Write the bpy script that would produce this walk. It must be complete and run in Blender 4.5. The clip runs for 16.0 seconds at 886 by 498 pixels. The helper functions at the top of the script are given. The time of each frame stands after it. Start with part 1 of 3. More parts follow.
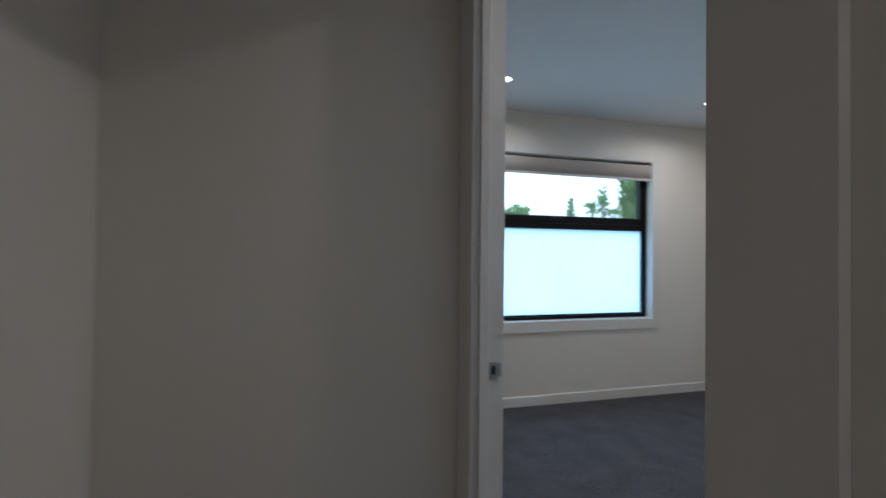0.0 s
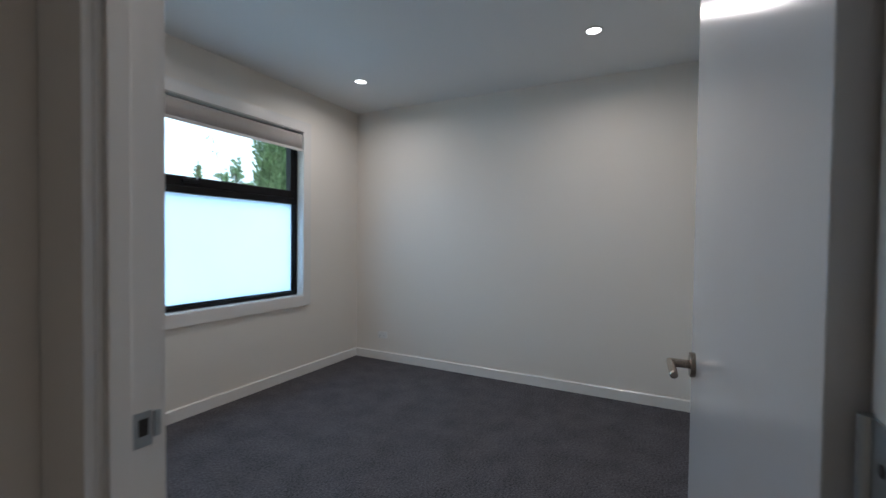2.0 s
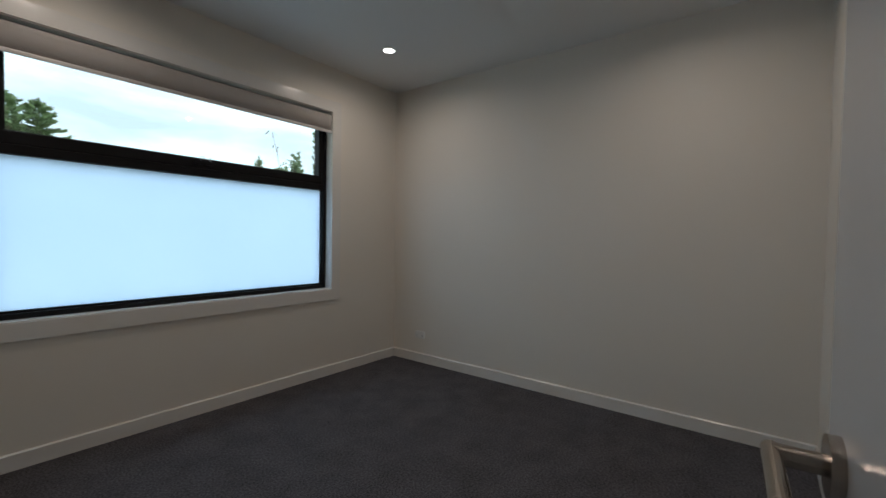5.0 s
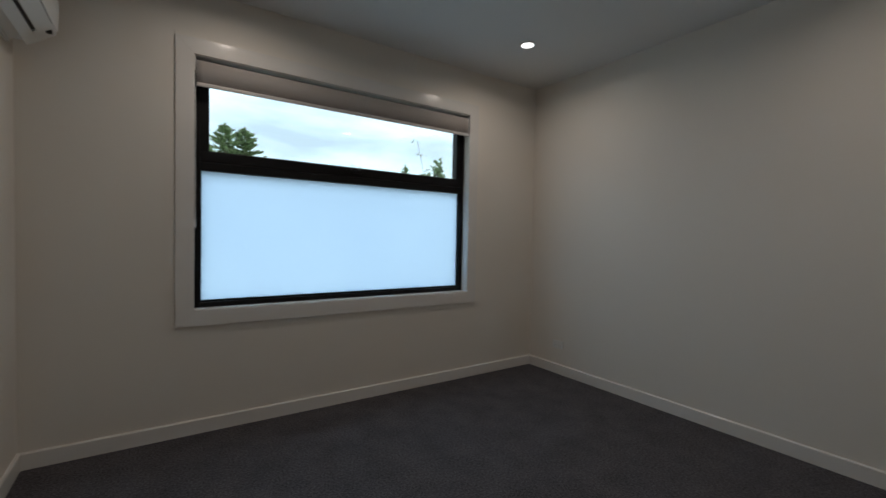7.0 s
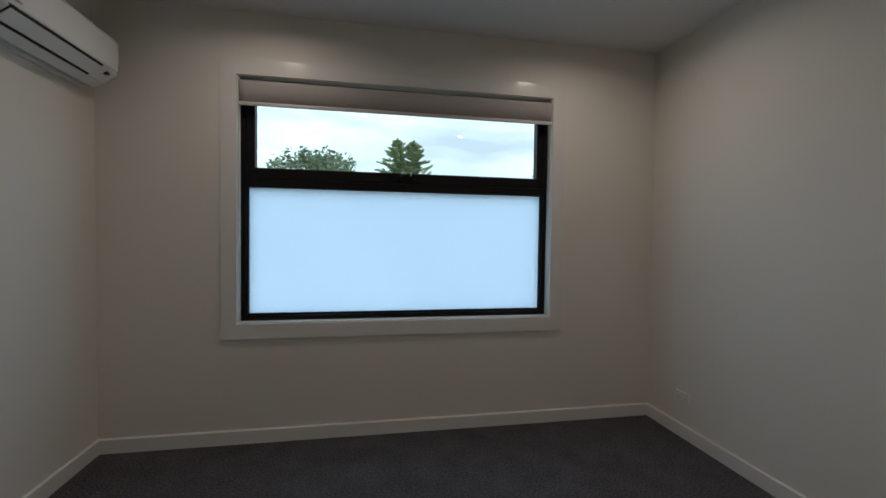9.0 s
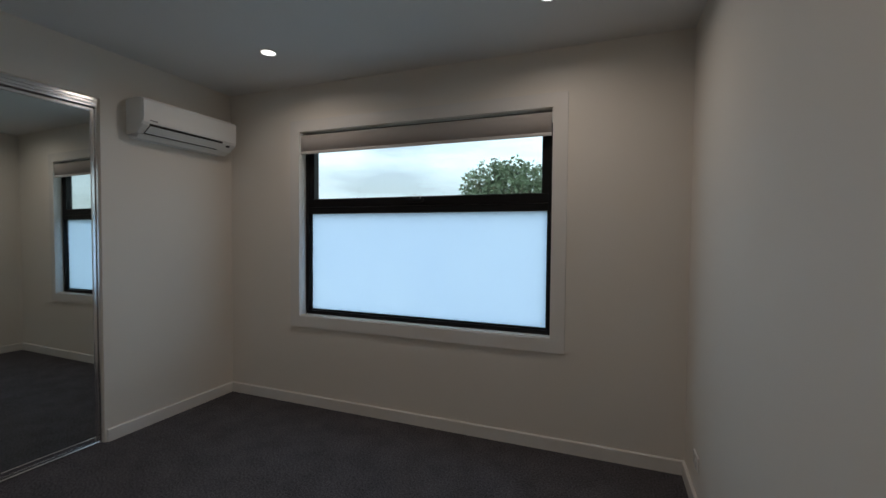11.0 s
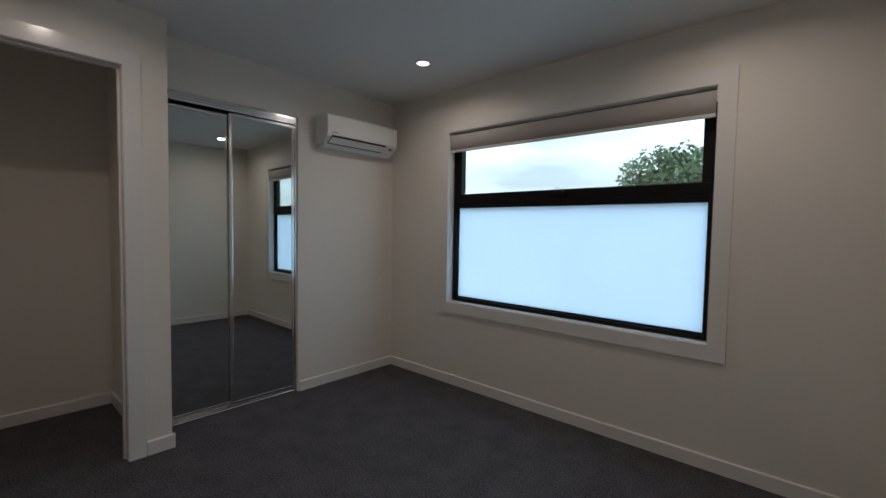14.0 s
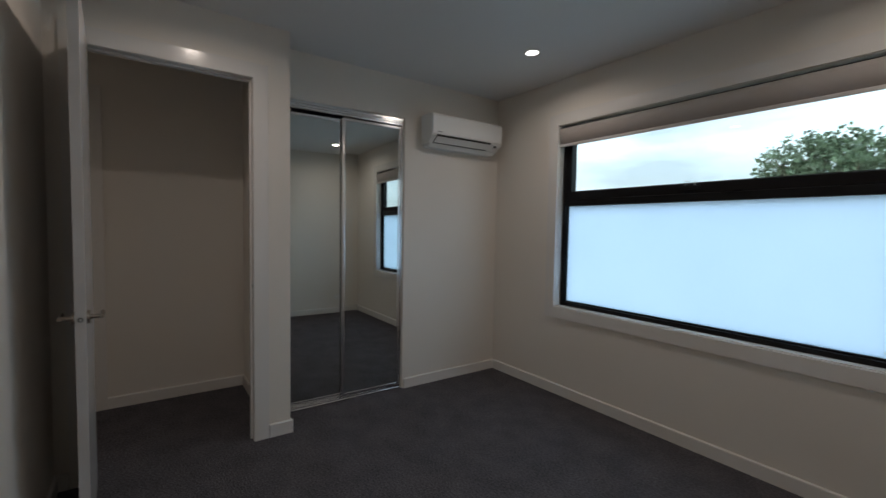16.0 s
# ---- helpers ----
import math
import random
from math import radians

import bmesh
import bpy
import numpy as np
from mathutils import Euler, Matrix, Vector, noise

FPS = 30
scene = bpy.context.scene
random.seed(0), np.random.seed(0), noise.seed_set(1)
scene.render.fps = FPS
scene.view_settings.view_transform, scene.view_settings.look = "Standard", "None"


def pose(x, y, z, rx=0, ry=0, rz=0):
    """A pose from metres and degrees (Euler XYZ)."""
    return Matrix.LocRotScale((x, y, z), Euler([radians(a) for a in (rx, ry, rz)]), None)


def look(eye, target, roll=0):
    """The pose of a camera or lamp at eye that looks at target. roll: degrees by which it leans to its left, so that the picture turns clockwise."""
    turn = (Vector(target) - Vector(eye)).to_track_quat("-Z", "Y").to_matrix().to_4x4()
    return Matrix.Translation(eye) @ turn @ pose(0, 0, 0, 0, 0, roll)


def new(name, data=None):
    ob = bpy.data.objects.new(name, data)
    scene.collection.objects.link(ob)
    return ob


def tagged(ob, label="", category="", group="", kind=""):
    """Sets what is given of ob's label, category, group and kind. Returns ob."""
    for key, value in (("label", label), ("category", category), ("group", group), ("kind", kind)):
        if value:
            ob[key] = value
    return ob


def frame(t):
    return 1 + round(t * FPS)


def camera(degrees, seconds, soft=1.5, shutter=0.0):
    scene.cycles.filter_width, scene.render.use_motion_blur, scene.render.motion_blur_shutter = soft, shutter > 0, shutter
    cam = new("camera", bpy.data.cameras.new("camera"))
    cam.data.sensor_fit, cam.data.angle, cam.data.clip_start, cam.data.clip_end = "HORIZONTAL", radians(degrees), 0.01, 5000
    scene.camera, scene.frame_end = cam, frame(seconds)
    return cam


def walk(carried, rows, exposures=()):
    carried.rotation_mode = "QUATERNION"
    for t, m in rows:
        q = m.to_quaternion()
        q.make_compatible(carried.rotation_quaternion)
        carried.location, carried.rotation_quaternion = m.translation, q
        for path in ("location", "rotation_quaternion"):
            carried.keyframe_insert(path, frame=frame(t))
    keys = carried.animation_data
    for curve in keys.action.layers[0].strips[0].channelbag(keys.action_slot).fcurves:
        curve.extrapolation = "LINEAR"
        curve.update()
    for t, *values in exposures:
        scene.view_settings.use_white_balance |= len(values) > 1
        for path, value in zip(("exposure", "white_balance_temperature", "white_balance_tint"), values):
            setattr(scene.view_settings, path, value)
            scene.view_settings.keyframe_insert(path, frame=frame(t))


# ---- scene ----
cam = camera(92.6, 16.0, soft=1.5, shutter=0.5)
EXPOSURES = [(0, 0.80, 5450, 8), (1.5, 0.88, 5500, 9), (2.0, 0.76, 5650, 10), (2.5, 0.40, 5850, 12), (3.2, 0.12, 5950, 13),
             (5.3, -0.03, 6400, 11), (7.0, -0.20, 6400, 11), (8.2, -0.20, 6450, 12), (10.5, -0.31, 6450, 12), (12.0, -0.10, 6400, 15), (16.0, -0.04, 6350, 13)]
PATH = [
    (0, (-3.884, -3.539, 1.369), (-3.373, -1.605, 1.394), 0.6),
    (0.5, (-3.902, -3.399, 1.346), (-2.966, -1.632, 1.33), 0.7),
    (1, (-3.879, -3.25, 1.312), (-2.551, -1.754, 1.299), 0.6),
    (1.5, (-3.841, -3.101, 1.297), (-2.278, -1.855, 1.278), 0.5),
    (2, (-3.76, -3.023, 1.309), (-1.983, -2.106, 1.263), 0.7),
    (2.5, (-3.622, -2.951, 1.287), (-1.821, -2.082, 1.23), 1.3),
    (3, (-3.493, -2.912, 1.238), (-1.694, -2.042, 1.18), 1.7),
    (3.2, (-3.459, -2.926, 1.233), (-1.659, -2.056, 1.172), 1.2),
    (5.3, (-3.13, -3.039, 1.231), (-1.606, -1.745, 1.175), 1.0),
    (5.5, (-3.111, -3.039, 1.231), (-1.635, -1.691, 1.175), 1.0),
    (6, (-3.097, -3.03, 1.232), (-1.728, -1.573, 1.176), 1.1),
    (6.5, (-3.085, -3.014, 1.234), (-1.819, -1.468, 1.177), 1.1),
    (7, (-3.066, -2.97, 1.235), (-1.947, -1.313, 1.179), 1.1),
    (7.5, (-3.034, -2.94, 1.248), (-2.058, -1.196, 1.18), 1.1),
    (8, (-2.881, -2.881, 1.263), (-2.052, -1.063, 1.193), 0.8),
    (8.2, (-2.757, -2.857, 1.268), (-2.026, -0.996, 1.204), 0.7),
    (10.3, (-0.951, -2.811, 1.432), (-1.307, -0.844, 1.37), 0.5),
    (10.5, (-0.796, -2.829, 1.438), (-1.304, -0.896, 1.369), 0.3),
    (11, (-0.461, -2.903, 1.442), (-1.186, -1.04, 1.381), 0.5),
    (11.5, (-0.318, -2.917, 1.454), (-1.143, -1.097, 1.378), 0.7),
    (12, (-0.313, -2.92, 1.463), (-1.26, -1.161, 1.361), 0.9),
    (12.5, (-0.317, -2.943, 1.461), (-1.358, -1.239, 1.355), 0.9),
    (13, (-0.329, -2.944, 1.44), (-1.478, -1.31, 1.34), 1.0),
    (13.5, (-0.33, -2.945, 1.429), (-1.566, -1.375, 1.334), 1.0),
    (14, (-0.339, -2.95, 1.431), (-1.663, -1.454, 1.335), 1.0),
    (14.5, (-0.344, -2.952, 1.423), (-1.731, -1.514, 1.331), 1.0),
    (15, (-0.348, -2.946, 1.422), (-1.796, -1.57, 1.33), 1.0),
    (15.5, (-0.37, -2.936, 1.419), (-1.892, -1.641, 1.328), 1.0),
    (16, (-0.465, -2.899, 1.419), (-2.098, -1.748, 1.319), 1.0),
]
walk(cam, [(t, look(eye, target, roll)) for t, eye, target, roll in PATH], EXPOSURES)

# ---- light ----
world = bpy.data.worlds.new("sky")
scene.world = world
world.use_nodes = True
wn, wl = world.node_tree.nodes, world.node_tree.links
wn.clear()
sky = wn.new("ShaderNodeTexSky")
sky.sky_type, sky.sun_disc = "NISHITA", False
sky.sun_elevation, sky.sun_rotation = radians(50), radians(190)
sky.air_density, sky.dust_density = 1.0, 2.0
coord = wn.new("ShaderNodeTexCoord")
stretch = wn.new("ShaderNodeMapping")
stretch.inputs["Scale"].default_value = (1.6, 1.6, 6.0)
clouds = wn.new("ShaderNodeTexNoise")
clouds.inputs["Scale"].default_value, clouds.inputs["Detail"].default_value = 2.2, 6.0
ramp = wn.new("ShaderNodeValToRGB")
ramp.color_ramp.elements[0].position, ramp.color_ramp.elements[1].position = 0.36, 0.64
ramp.color_ramp.elements[0].color = (0.45, 0.45, 0.45, 1)
mix = wn.new("ShaderNodeMix")
mix.data_type = "RGBA"
back = wn.new("ShaderNodeBackground")
back.inputs["Strength"].default_value = 0.15
wout = wn.new("ShaderNodeOutputWorld")
wl.new(coord.outputs["Generated"], stretch.inputs["Vector"])
wl.new(stretch.outputs["Vector"], clouds.inputs["Vector"])
wl.new(clouds.outputs["Fac"], ramp.inputs["Fac"])
wl.new(ramp.outputs["Color"], mix.inputs["Factor"])
wl.new(sky.outputs["Color"], mix.inputs["A"])
# an overcast sky is brighter overhead than near the horizon
height, lift, veil = wn.new("ShaderNodeSeparateXYZ"), wn.new("ShaderNodeMath"), wn.new("ShaderNodeMix")
lift.operation, lift.use_clamp = "MULTIPLY_ADD", False
lift.inputs[1].default_value, lift.inputs[2].default_value = 0.9, 0.33
veil.data_type, veil.blend_type = "RGBA", "MULTIPLY"
veil.inputs["Factor"].default_value = 1.0
veil.inputs["A"].default_value = (21.5, 25.0, 27.2, 1)
wl.new(coord.outputs["Generated"], height.inputs[0])
wl.new(height.outputs["Z"], lift.inputs[0])
wl.new(lift.outputs[0], veil.inputs["B"])
wl.new(veil.outputs["Result"], mix.inputs["B"])
wl.new(mix.outputs["Result"], back.inputs["Color"])
wl.new(back.outputs["Background"], wout.inputs["Surface"])

sun_data = bpy.data.lights.new("sun", "SUN")
sun_data.energy, sun_data.angle, sun_data.color = 2.4, radians(12), (1.0, 0.95, 0.88)
sun = new("sun", sun_data)
sun.matrix_world = look((0, -30, 40), (0, 0, 0))

# the last one is unseen, assumed in the hall to brighten its walls
LAMPS = [(-0.768, -0.647), (-2.645, -0.61), (-0.83, -2.60), (-2.65, -2.60), (-3.64, -4.60)]
LAMP_WATTS, LAMP_COLOR = 3.5, (1.0, 0.86, 0.73)
for lx, ly in LAMPS:
    ld = bpy.data.lights.new("downlight_lamp", "AREA")
    ld.shape, ld.size, ld.energy, ld.spread, ld.color = "DISK", 0.08, LAMP_WATTS if lx > -3.3 else 1.8, radians(163), LAMP_COLOR
    new("downlight_lamp", ld).matrix_world = pose(lx, ly, 2.679)


# ---- materials ----
def material(name, color, rough=0.5, metal=0.0, vary=0.05, scale=3.0, fine=200.0, bump=0.05, depth=0.001, spec=0.5, coat=0.0, island=False, sharp=False):
    """A painted, woven or cast surface: base colour with broad and fine variation, and a fine relief."""
    m = bpy.data.materials.new(name)
    m.use_nodes = True
    n, l = m.node_tree.nodes, m.node_tree.links
    b = n["Principled BSDF"]
    b.inputs["Roughness"].default_value, b.inputs["Metallic"].default_value = rough, metal
    b.inputs["Specular IOR Level"].default_value, b.inputs["Coat Weight"].default_value = spec, coat
    tc = n.new("ShaderNodeTexCoord")
    broad, grain = n.new("ShaderNodeTexNoise"), n.new("ShaderNodeTexNoise")
    broad.inputs["Scale"].default_value, broad.inputs["Detail"].default_value = scale, 4
    grain.inputs["Scale"].default_value, grain.inputs["Detail"].default_value = fine, 3
    add = n.new("ShaderNodeMath")
    add.operation = "MULTIPLY_ADD"
    add.inputs[1].default_value = 0.22 if sharp else 0.5
    half = n.new("ShaderNodeMath")
    half.operation = "MULTIPLY"
    half.inputs[1].default_value = 0.78 if sharp else 0.5
    l.new(tc.outputs["Object"], broad.inputs["Vector"])
    l.new(tc.outputs["Object"], grain.inputs["Vector"])
    speck = grain.outputs["Fac"]
    if sharp:
        pull = n.new("ShaderNodeMapRange")
        pull.inputs["From Min"].default_value, pull.inputs["From Max"].default_value = 0.36, 0.64
        l.new(speck, pull.inputs["Value"])
        speck = pull.outputs["Result"]
        mottle = n.new("ShaderNodeMapRange")
        mottle.inputs["From Min"].default_value, mottle.inputs["From Max"].default_value = 0.34, 0.66
        l.new(broad.outputs["Fac"], mottle.inputs["Value"])
    l.new(speck, half.inputs[0])
    l.new(mottle.outputs["Result"] if sharp else broad.outputs["Fac"], add.inputs[0])
    l.new(half.outputs[0], add.inputs[2])
    mixer = n.new("ShaderNodeMix")
    mixer.data_type = "RGBA"
    mixer.inputs["A"].default_value = (*[c * (1 - vary) for c in color], 1)
    mixer.inputs["B"].default_value = (*[min(1, c * (1 + vary)) for c in color], 1)
    l.new(add.outputs[0], mixer.inputs["Factor"])
    result = mixer.outputs["Result"]
    if island:
        geo, hue = n.new("ShaderNodeNewGeometry"), n.new("ShaderNodeHueSaturation")
        lift = n.new("ShaderNodeMapRange")
        lift.inputs["To Min"].default_value, lift.inputs["To Max"].default_value = 0.6, 1.5
        l.new(geo.outputs["Random Per Island"], lift.inputs["Value"])
        l.new(lift.outputs["Result"], hue.inputs["Value"])
        l.new(result, hue.inputs["Color"])
        result = hue.outputs["Color"]
    l.new(result, b.inputs["Base Color"])
    bp = n.new("ShaderNodeBump")
    bp.inputs["Strength"].default_value, bp.inputs["Distance"].default_value = bump, depth
    l.new(grain.outputs["Fac"], bp.inputs["Height"])
    l.new(bp.outputs["Normal"], b.inputs["Normal"])
    return m


def pane_material(name, gloss):
    """Clear window glass: what is behind shows through, with the gloss of a polished face."""
    m = bpy.data.materials.new(name)
    m.use_nodes = True
    n, l = m.node_tree.nodes, m.node_tree.links
    n.clear()
    clear, shine, mixed, o = (n.new(k) for k in ("ShaderNodeBsdfTransparent", "ShaderNodeBsdfGlossy", "ShaderNodeMixShader", "ShaderNodeOutputMaterial"))
    clear.inputs["Color"].default_value = (0.90, 0.95, 0.94, 1)
    shine.inputs["Roughness"].default_value = gloss
    mixed.inputs["Fac"].default_value = 0.05
    l.new(clear.outputs[0], mixed.inputs[1])
    l.new(shine.outputs[0], mixed.inputs[2])
    l.new(mixed.outputs[0], o.inputs["Surface"])
    return m


def frosted_material(name):
    """Glass behind a milky privacy film: scatters the daylight that comes through it."""
    m = bpy.data.materials.new(name)
    m.use_nodes = True
    n, l = m.node_tree.nodes, m.node_tree.links
    n.clear()
    milk, shine, mixed, o = (n.new(k) for k in ("ShaderNodeBsdfTranslucent", "ShaderNodeBsdfGlossy", "ShaderNodeMixShader", "ShaderNodeOutputMaterial"))
    tc, cloudy, mixer = n.new("ShaderNodeTexCoord"), n.new("ShaderNodeTexNoise"), n.new("ShaderNodeMix")
    mixer.data_type = "RGBA"
    cloudy.inputs["Scale"].default_value, cloudy.inputs["Detail"].default_value = 1.3, 3
    mixer.inputs["A"].default_value, mixer.inputs["B"].default_value = (0.665, 0.785, 0.90, 1), (0.73, 0.847, 0.935, 1)
    l.new(tc.outputs["Object"], cloudy.inputs["Vector"])
    l.new(cloudy.outputs["Fac"], mixer.inputs["Factor"])
    l.new(mixer.outputs["Result"], milk.inputs["Color"])
    shine.inputs["Roughness"].default_value = 0.35
    mixed.inputs["Fac"].default_value = 0.04
    l.new(milk.outputs[0], mixed.inputs[1])
    l.new(shine.outputs[0], mixed.inputs[2])
    l.new(mixed.outputs[0], o.inputs["Surface"])
    return m


def glow_material(name, color, strength):
    m = bpy.data.materials.new(name)
    m.use_nodes = True
    b = m.node_tree.nodes["Principled BSDF"]
    b.inputs["Emission Color"].default_value, b.inputs["Emission Strength"].default_value = (*color, 1), strength
    return m


WALL = material("wall_paint", (0.76, 0.72, 0.66), 0.62, vary=0.025, scale=1.2, fine=260, bump=0.12, depth=0.0006, spec=0.35)
CEIL = material("ceiling_paint", (0.72, 0.72, 0.71), 0.85, vary=0.02, scale=0.9, fine=240, bump=0.08, depth=0.0005, spec=0.2)
GLOSS = material("trim_enamel", (0.76, 0.74, 0.71), 0.20, vary=0.02, scale=4, fine=90, bump=0.03, depth=0.0004)
DOOR = material("door_enamel", (0.58, 0.58, 0.585), 0.17, vary=0.02, scale=2, fine=120, bump=0.05, depth=0.0004)
CARPET = material("carpet_pile", (0.097, 0.093, 0.103), 0.95, vary=0.58, scale=5.5, fine=100, bump=1.0, depth=0.012, spec=0.1, sharp=True)
BLACK = material("black_powder_coat", (0.007, 0.007, 0.008), 0.48, vary=0.2, scale=6, fine=500, bump=0.05, depth=0.0002, spec=0.18)
RUBBER = material("black_rubber", (0.015, 0.015, 0.016), 0.7, vary=0.2)
FABRIC = material("blind_fabric", (0.43, 0.40, 0.38), 0.8, vary=0.06, scale=9, fine=700, bump=0.3, depth=0.0006, spec=0.2)
RAIL = material("pale_aluminium", (0.58, 0.56, 0.54), 0.5, metal=0.1, vary=0.03)
CHROME = material("polished_aluminium", (0.80, 0.80, 0.80), 0.17, metal=1.0, vary=0.03, fine=60, bump=0.02, depth=0.0002)
NICKEL = material("satin_nickel", (0.36, 0.32, 0.28), 0.27, metal=1.0, vary=0.04, fine=300, bump=0.03, depth=0.0002)
STEEL = material("zinc_steel", (0.42, 0.44, 0.45), 0.35, metal=1.0, vary=0.08)
PLASTIC = material("white_plastic", (0.80, 0.80, 0.78), 0.25, vary=0.01, bump=0.01)
DARK = material("dark_recess", (0.02, 0.02, 0.02), 0.6, vary=0.1)
GREY = material("grey_print", (0.25, 0.25, 0.25), 0.5, vary=0.05)
MIRROR = material("mirror_silver", (0.68, 0.73, 0.72), 0.015, metal=1.0, vary=0.0, bump=0.0)
GLASS = pane_material("clear_glass", 0.01)
FROST = frosted_material("frosted_glass")
LENS = glow_material("led_diffuser", (1.0, 0.96, 0.9), 3.0)
BARK = material("bark", (0.10, 0.07, 0.05), 0.9, vary=0.4, scale=5, fine=40, bump=0.8, depth=0.02)
NEEDLE = material("conifer_foliage", (0.115, 0.175, 0.070), 0.7, vary=0.4, scale=0.8, fine=12, bump=0.2, island=True)
# a darker copy of the LEAF tone, tuned for the broad tree
DARKLEAF = material("dark_broad_leaves", (0.085, 0.135, 0.075), 0.6, vary=0.4, scale=0.7, fine=12, bump=0.2, island=True)
LEAF = material("broad_leaves", (0.125, 0.195, 0.090), 0.6, vary=0.4, scale=0.7, fine=12, bump=0.2, island=True)
# unseen ground, made pale to bounce daylight up into the frosted pane
BOUNCE_GROUND = material("pale_bounce_ground", (0.30, 0.29, 0.25), 0.9, vary=0.5, scale=0.5, fine=15, bump=0.5, depth=0.02)


# ---- mesh helpers ----
def mesh_of(name, bm, mat, smooth=False):
    bmesh.ops.recalc_face_normals(bm, faces=bm.faces)
    me = bpy.data.meshes.new(name)
    bm.to_mesh(me)
    bm.free()
    me.materials.append(mat)
    if smooth:
        for p in me.polygons:
            p.use_smooth = True
    return me


def part(name, bm, mat, parent=None, label="", smooth=False):
    ob = new(name, mesh_of(name, bm, mat, smooth))
    ob.parent = parent
    if label:
        tagged(ob, label)
    return ob


def thing(name, place, label, category, group="", kind=""):
    ob = new(name)
    ob.matrix_world = pose(*place)
    return tagged(ob, label, category, group, kind)


def box(bm, x0, x1, y0, y1, z0, z1, bevel=0.0):
    made = bmesh.ops.create_cube(bm, size=1, matrix=Matrix.LocRotScale(((x0 + x1) / 2, (y0 + y1) / 2, (z0 + z1) / 2), None, (x1 - x0, y1 - y0, z1 - z0)))
    if bevel:
        edges = list({e for v in made["verts"] for e in v.link_edges})
        bmesh.ops.bevel(bm, geom=edges, offset=bevel, segments=2, affect="EDGES", profile=0.6)
    return bm


def boxed(*dims, bevel=0.0):
    return box(bmesh.new(), *dims, bevel=bevel)


def prism(bm, points, axis, a, b, bevel=0.0):
    """A flat outline drawn out along an axis from a to b; the outline's two coordinates are the other axes in order."""
    def at(u, v, w):
        return {"x": (w, u, v), "y": (u, w, v), "z": (u, v, w)}[axis]
    low = [bm.verts.new(at(u, v, a)) for u, v in points]
    high = [bm.verts.new(at(u, v, b)) for u, v in points]
    faces = [bm.faces.new(low), bm.faces.new(high)]
    n = len(points)
    for i in range(n):
        faces.append(bm.faces.new((low[i], low[(i + 1) % n], high[(i + 1) % n], high[i])))
    bmesh.ops.recalc_face_normals(bm, faces=faces)
    if bevel:
        bmesh.ops.bevel(bm, geom=list({e for f in faces for e in f.edges}), offset=bevel, segments=2, affect="EDGES", profile=0.6)
    return bm


def rod(bm, a, b, r, r2=None, sides=12):
    a, b = Vector(a), Vector(b)
    m = Matrix.Translation((a + b) / 2) @ (b - a).to_track_quat("Z", "Y").to_matrix().to_4x4()
    bmesh.ops.create_cone(bm, cap_ends=True, segments=sides, radius1=r, radius2=r if r2 is None else r2, depth=(b - a).length, matrix=m)
    return bm


def ring(bm, inner, outer, z0, z1, sides=40):
    """An upright ring round the z axis."""
    rows = []
    for r, z in ((inner, z0), (outer, z0 + 0.002), (outer, z1), (inner, z1)):
        rows.append([bm.verts.new((r * math.cos(2 * math.pi * i / sides), r * math.sin(2 * math.pi * i / sides), z)) for i in range(sides)])
    for k in range(4):
        p, q = rows[k], rows[(k + 1) % 4]
        for i in range(sides):
            j = (i + 1) % sides
            bm.faces.new((p[i], p[j], q[j], q[i]))
    return bm


def wall(name, boxes, label, mat=None):
    bm = bmesh.new()
    for dims in boxes:
        box(bm, *dims)
    ob = new(name, mesh_of(name, bm, mat or WALL))
    return tagged(ob, label, "wall", kind="structure")


# ---- the shell ----
H = 2.686
XW, XD, XH = -3.66, -3.383, -3.462        # west wall, door wall's room face, door wall's hall face
YS = -3.305                               # south wall
WX0, WX1, WZ0, WZ1 = -2.884, -0.811, 0.758, 2.300   # window opening
DY0, DY1, DZ = -3.153, -2.330, 2.340      # door opening
RY0, RY1, RZ = -2.100, -1.066, 2.345      # wardrobe opening
HX, HN, HS = -4.50, -2.195, -5.20         # hall: west, north and south ends

wall("wall_north", [(XW - 1.01, WX0, 0, 0.15, 0, H), (WX1, 0.12, 0, 0.15, 0, H), (WX0, WX1, 0, 0.15, 0, WZ0), (WX0, WX1, 0, 0.15, WZ1, H)], "off-white painted plaster wall round a wide window")
wall("wall_east", [(0, 0.12, -3.6, 0, 0, H)], "plain off-white painted plaster wall of the bedroom")
wall("wall_south", [(XD, 0, YS - 0.12, YS, 0, H)], "off-white painted plaster wall behind the open door")
wall("wall_west", [(XW - 0.14, XW, RY1, 0, 0, H), (XW - 0.14, XW, RY0, RY1, RZ, H)], "off-white painted wall over and beside the mirrored wardrobe")
wall("wall_return", [(XW - 1.01, XD, HN, RY0, 0, H)], "off-white end wall between wardrobe and doorway")
wall("wall_door", [(XH, XD, DY1, HN, 0, H), (XH, XD, YS - 0.12, DY0, 0, H), (XH, XD, DY0, DY1, DZ, H)], "off-white wall with the bedroom doorway")
wall("wall_hall_west", [(HX - 0.12, HX, HS, HN, 0, H)], "off-white painted hall wall facing the doorway")
wall("wall_hall_south", [(HX - 0.12, XD, HS - 0.12, HS, 0, H)], "off-white painted wall closing the hall")
wall("wall_hall_east", [(XH, XD, HS, YS - 0.12, 0, H)], "off-white painted hall wall beside the doorway")
# never in view; added to keep daylight out behind the mirrored doors
wall("wall_robe_back", [(XW - 0.85, XW - 0.75, RY0, 0, 0, H)], "plain unseen wall closing off the back of the wardrobe")

